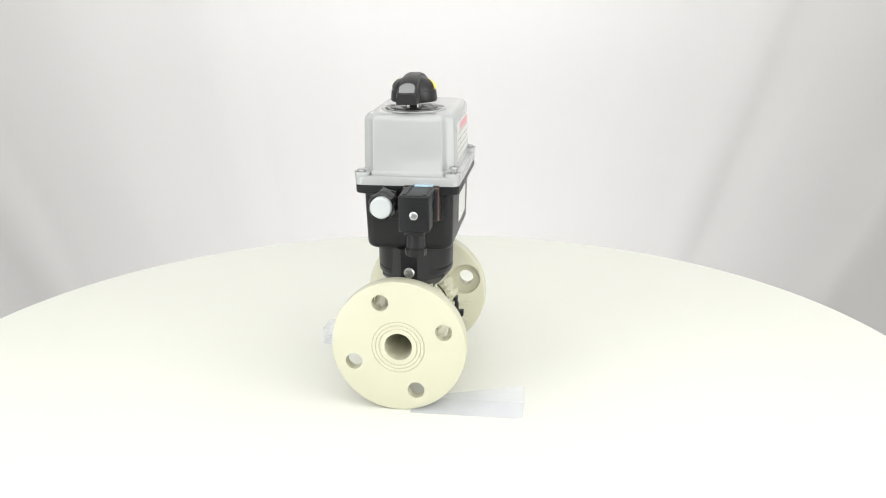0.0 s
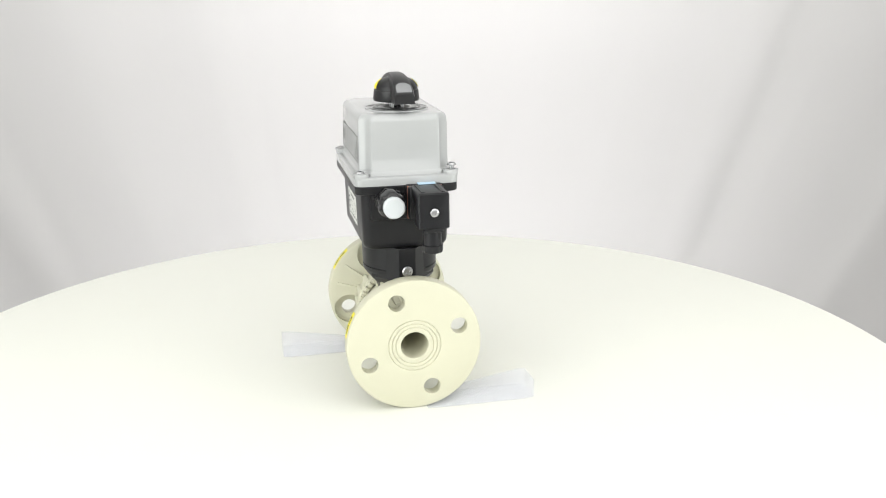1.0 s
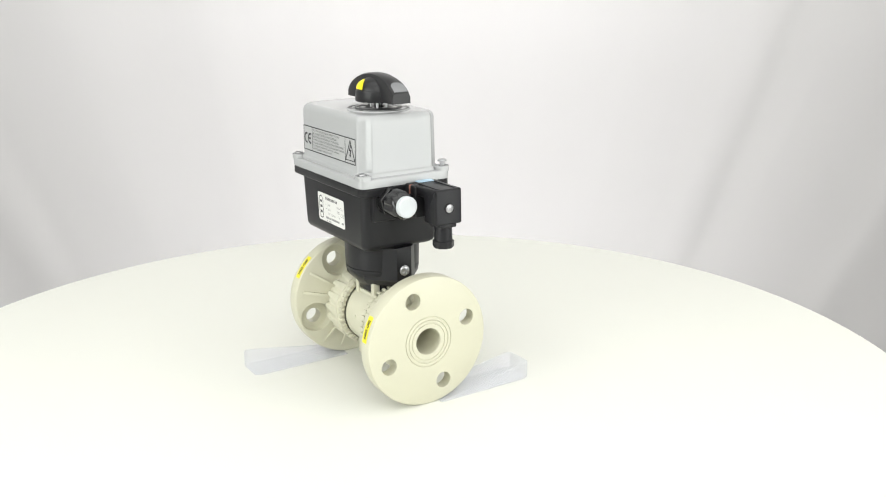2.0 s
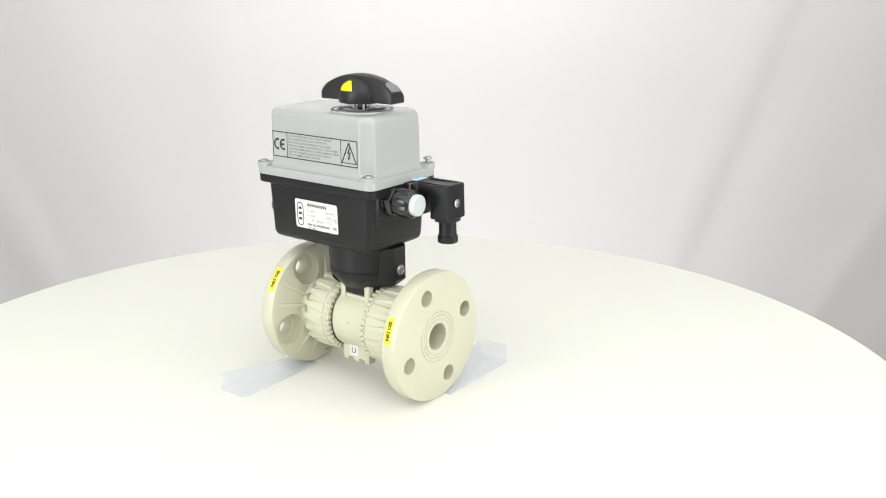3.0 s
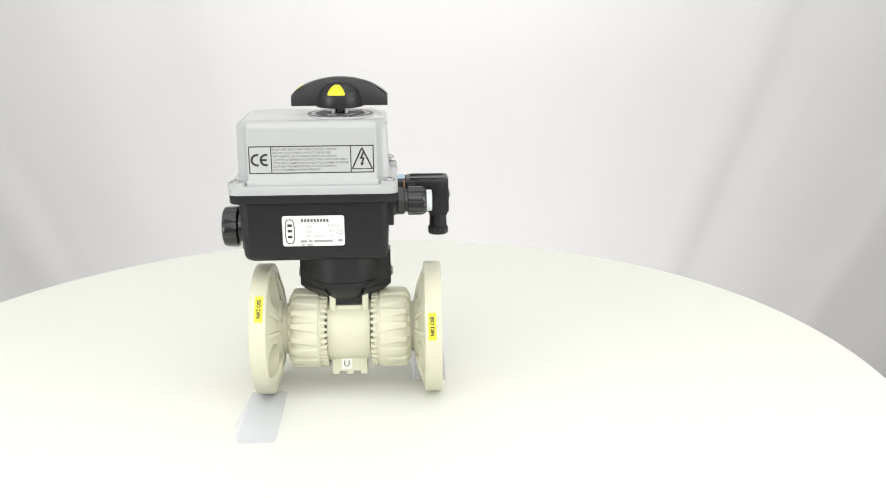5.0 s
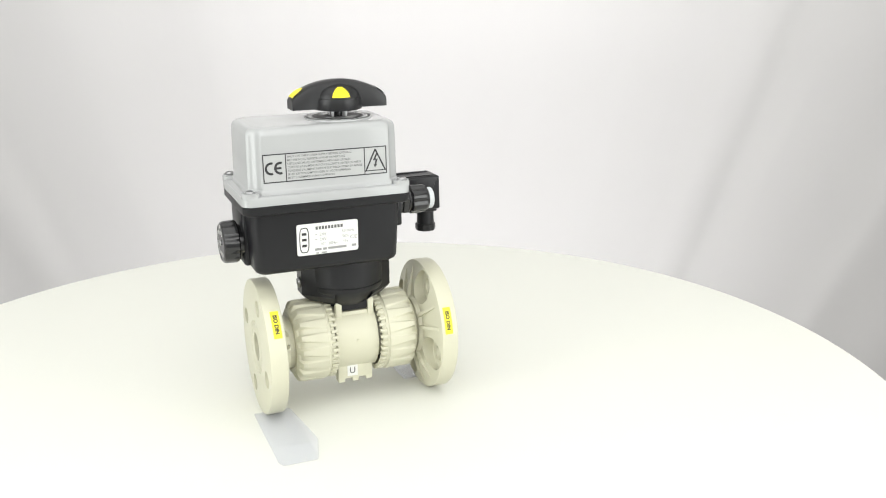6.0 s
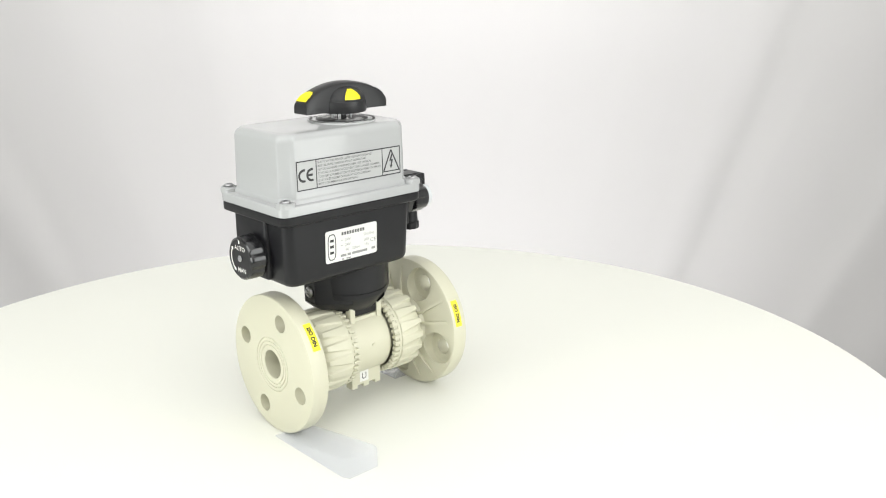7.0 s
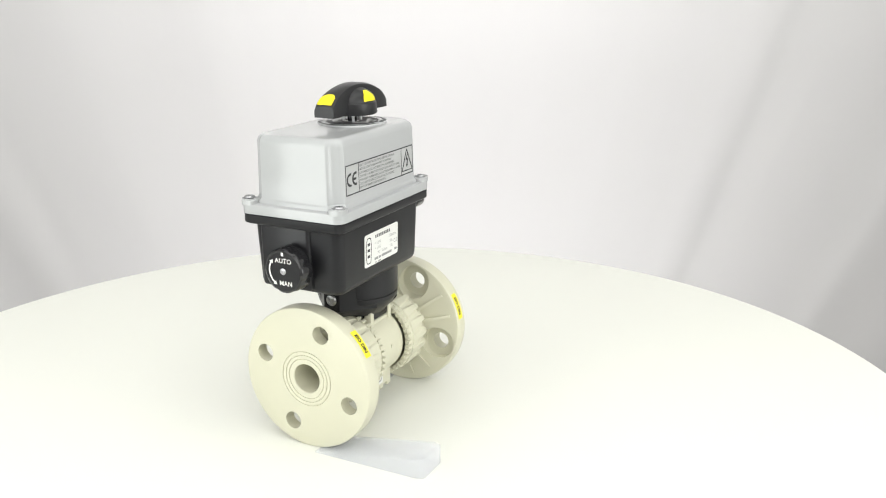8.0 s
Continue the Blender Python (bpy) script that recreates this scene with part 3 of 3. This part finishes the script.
def knob():
    cy, cz, big = -0.4, 138.3, 1.11
    n = 96
    loops = []
    for x, r, lobe in ((78, 11, 0), (80.8, 11, 0), (81, 13.2, 0.6), (82, 14.4, 0.9), (90.5, 14.2, 0.9), (92.2, 13.6, 0.5), (93.0, 12.4, 0), (92.7, 12.0, 0)):
        ring = []
        for i in range(n):
            a = 2 * math.pi * i / n
            rr = big * (r - lobe * (0.5 - 0.5 * math.cos(8 * a)) ** 3)
            ring.append((x, cy + rr * math.sin(a), cz + rr * math.cos(a)))
        loops.append(ring)
    ob = part("mode_knob", rings(loops), GLOSS, VALVE, "round black knob with white lettering", smooth=30)

    def face(a, b, out):
        return Vector((92.75 + out, cy + big * a, cz + big * b))
    part("knob_lettering", lettering("AUTO", 3.1, lambda a, b, o: face(a + 0.3, b + 6.6, o), 0.2, 1.0, 0.012), WHITE, ob, smooth=0)
    part("knob_lettering", lettering("MAN", 3.0, lambda a, b, o: face(a + 1.6, b - 7.4, o), 0.2, 1.0, 0.012), WHITE, ob, smooth=0)
    arc = bmesh.new()
    for i in range(14):
        a0, a1 = radians(150 + 78 * i / 14), radians(150 + 78 * (i + 1) / 14)
        arc.faces.new([arc.verts.new(face(r * math.cos(a), r * math.sin(a), 0.2)) for r, a in ((9.4, a0), (10.4, a0), (10.4, a1), (9.4, a1))])
    for a, s in ((150, -1), (228, 1)):
        t = radians(a)
        tip = radians(a + s * 13)
        arc.faces.new([arc.verts.new(face(r * math.cos(q), r * math.sin(q), 0.2)) for r, q in ((8.4, t), (11.4, t), (9.9, tip))])
    part("knob_arrow", arc, WHITE, ob, smooth=0)
    part("knob_mark", bars([(-1.0, 0.6, 9.6, 11.8)], face, 0.2), WHITE, ob, smooth=0)
    screw("screw", ob, (92.9, cy, cz), 2.3, "X", 0.9)
    return ob


knob()


def cable_gland():
    cy, cz = 13.6, 160.0

    def hexa(x0, x1, r):
        loops = []
        for x, k in ((x0, 0.94), (x0 + 0.8, 1), (x1 - 0.8, 1), (x1, 0.94)):
            loops.append([(x, cy + r * k * math.cos(radians(60 * i + 15)), cz + r * k * math.sin(radians(60 * i + 15))) for i in range(6)])
        return rings(loops)
    bm = lathe([(-46, 8.5), (-41.5, 8.5), (-41.0, 11.0), (-34, 11.5)], 32, "X", (0, cy, cz))
    merge(bm, hexa(-47.5, -41.8, 11.6))
    merge(bm, lathe([(-50.5, 8.8), (-47.4, 8.8)], 32, "X", (0, cy, cz)))
    n = 72
    loops = []
    for x, r, d in ((-49.8, 10.4, 0.8), (-50.4, 11.2, 1.0), (-60.6, 11.1, 1.0), (-62.4, 10.4, 0.8), (-63.6, 9.2, 0), (-64.2, 8.6, 0)):
        loops.append([(x, cy + (r - d * (0.5 + 0.5 * math.cos(6 * a)) ** 2) * math.cos(a), cz + (r - d * (0.5 + 0.5 * math.cos(6 * a)) ** 2) * math.sin(a)) for a in (2 * math.pi * i / n for i in range(n))])
    merge(bm, rings(loops))
    ob = part("cable_gland", bm, GLOSS, VALVE, "black ribbed cable gland with a white plug", smooth=30)
    cap = lathe([(-62, 8.2), (-67.6, 8.2), (-68.4, 7.3), (-68.5, 5.2), (-68.35, 4.4), (-68.35, 0.5)], 40, "X", (0, cy, cz))
    part("plug_cap", cap, CAPWHITE, ob, "white plastic blanking plug")
    return ob


cable_gland()


def connector_plug():
    cy = -13.6
    bm = box(-47, -34, cy - 14.0, cy + 14.0, 145.5, 172.3, 1.2)
    ob = part("connector_plug", bm, BLACK, VALVE, "black square solenoid plug with downward outlet", smooth=30)
    part("gasket", box(-48.0, -46.9, cy - 13.6, cy + 13.6, 146.2, 171.8, 0.4), GASKET, ob, "orange rubber gasket", smooth=30)
    sh = rings([[(x, y, z) for x, z in ((-48.4, 172.6), (-81.4, 173.2), (-82.0, 172.4), (-82.6, 146.8), (-81.6, 145.9), (-66.5, 145.9), (-65.6, 146.8), (-65.4, 163.2), (-64.2, 164.6), (-48.4, 164.8))] for y in (cy - 11.7, cy + 11.7)])
    bmesh.ops.bevel(sh, geom=[e for e in sh.edges if e.calc_face_angle(0) > 0.9], offset=1.5, segments=3, affect="EDGES", profile=0.5)
    for y in (-7.5, 7.5):
        merge(sh, box(-79, -52, cy + y - 1.4, cy + y + 1.4, 172.4, 173.7, 0.3, 1))
    merge(sh, box(-56, -47.9, cy - 13.6, cy + 13.6, 147, 172.2, 1.6))
    part("plug_shell", sh, BLACK, ob, smooth=30)
    out = lathe([(147, 6.8), (139, 6.8), (132.5, 7.0)], 32, "Z", (-74.2, cy, 0))
    n = 60
    loops = []
    for z, r in ((132.6, 7.6), (132.2, 8.2), (128, 8.2), (126.8, 7.6), (126.6, 5)):
        loops.append([(-74.2 + (r - 0.5 * (0.5 + 0.5 * math.cos(10 * a))) * math.cos(a), cy + (r - 0.5 * (0.5 + 0.5 * math.cos(10 * a))) * math.sin(a), z) for a in (2 * math.pi * i / n for i in range(n))])
    merge(out, rings(loops))
    merge(out, box(-81.5, -67, cy - 7.4, cy + 7.4, 143, 147, 0.8))
    part("plug_outlet", out, BLACK, ob, smooth=30)
    part("screw_recess", lathe([(-82.9, 4.0), (-82.0, 4.0)], 28, "X", (0, cy, 158.6)), GLOSS, ob)
    screw("screw", ob, (-82.9, cy, 158.6), 3.2, "-X", 1.0)
    part("blue_tag", box(-48.2, -41, cy - 9, cy + 5, 172.4, 173.2, 0.2, 1), BLUE, ob, "pale blue tag", smooth=0)
    return ob


connector_plug()


# ---- the two clear wedges that keep the flanges from rolling ----
def wedge(sy):
    root = thing("clear_wedge", "clear plastic wedge chocked under a round flange", "wedge", "wedges under the flanges")
    loops = []
    for y, h, w in ((8, 0.9, 14.2), (89.5, 13.9, 14.5), (95.0, 14.6, 12.0)):
        loops.append([(-w, y, 0.3), (w, y, 0.3), (w, y, h - 0.5), (w - 0.5, y, h), (-w + 0.5, y, h), (-w, y, h - 0.5)])
    bm = rings(loops)
    moved(bm, Matrix.Diagonal((1, sy, 1, 1)))
    part("wedge_block", bm, CLEAR, root, smooth=25)
    return root


WEDGES = [(wedge(1), Matrix.Translation((0.0645, 0, 0))), (wedge(-1), Matrix.Translation((-0.0655, 0, 0)))]


# ---- motion: the disc turns at an even pace and carries what stands on it ----
def motions():
    at = [0, 0.5, 1.0, 1.5, 3.0, 3.5, 4.0, 4.5, 6.0, 6.5, 7.0, 7.5, 8.0]
    turn = [-0.8, 9.45, 19.8, 30.05, 59.72, 69.61, 79.64, 89.67, 119.74, 129.83, 139.96, 150.05, 159.96]
    stand = Matrix.Translation((0.01563, 0.03703, 0)) @ Matrix.Rotation(radians(80.08), 4, "Z")
    times = [0.25 * i for i in range(33)]
    for ob, rest in [(DISC_TOP, Matrix()), (VALVE, stand)] + [(w, stand @ m) for w, m in WEDGES]:
        walk(ob, [(t, Matrix.Rotation(radians(float(np.interp(t, at, turn))), 4, "Z") @ rest) for t in times])


motions()
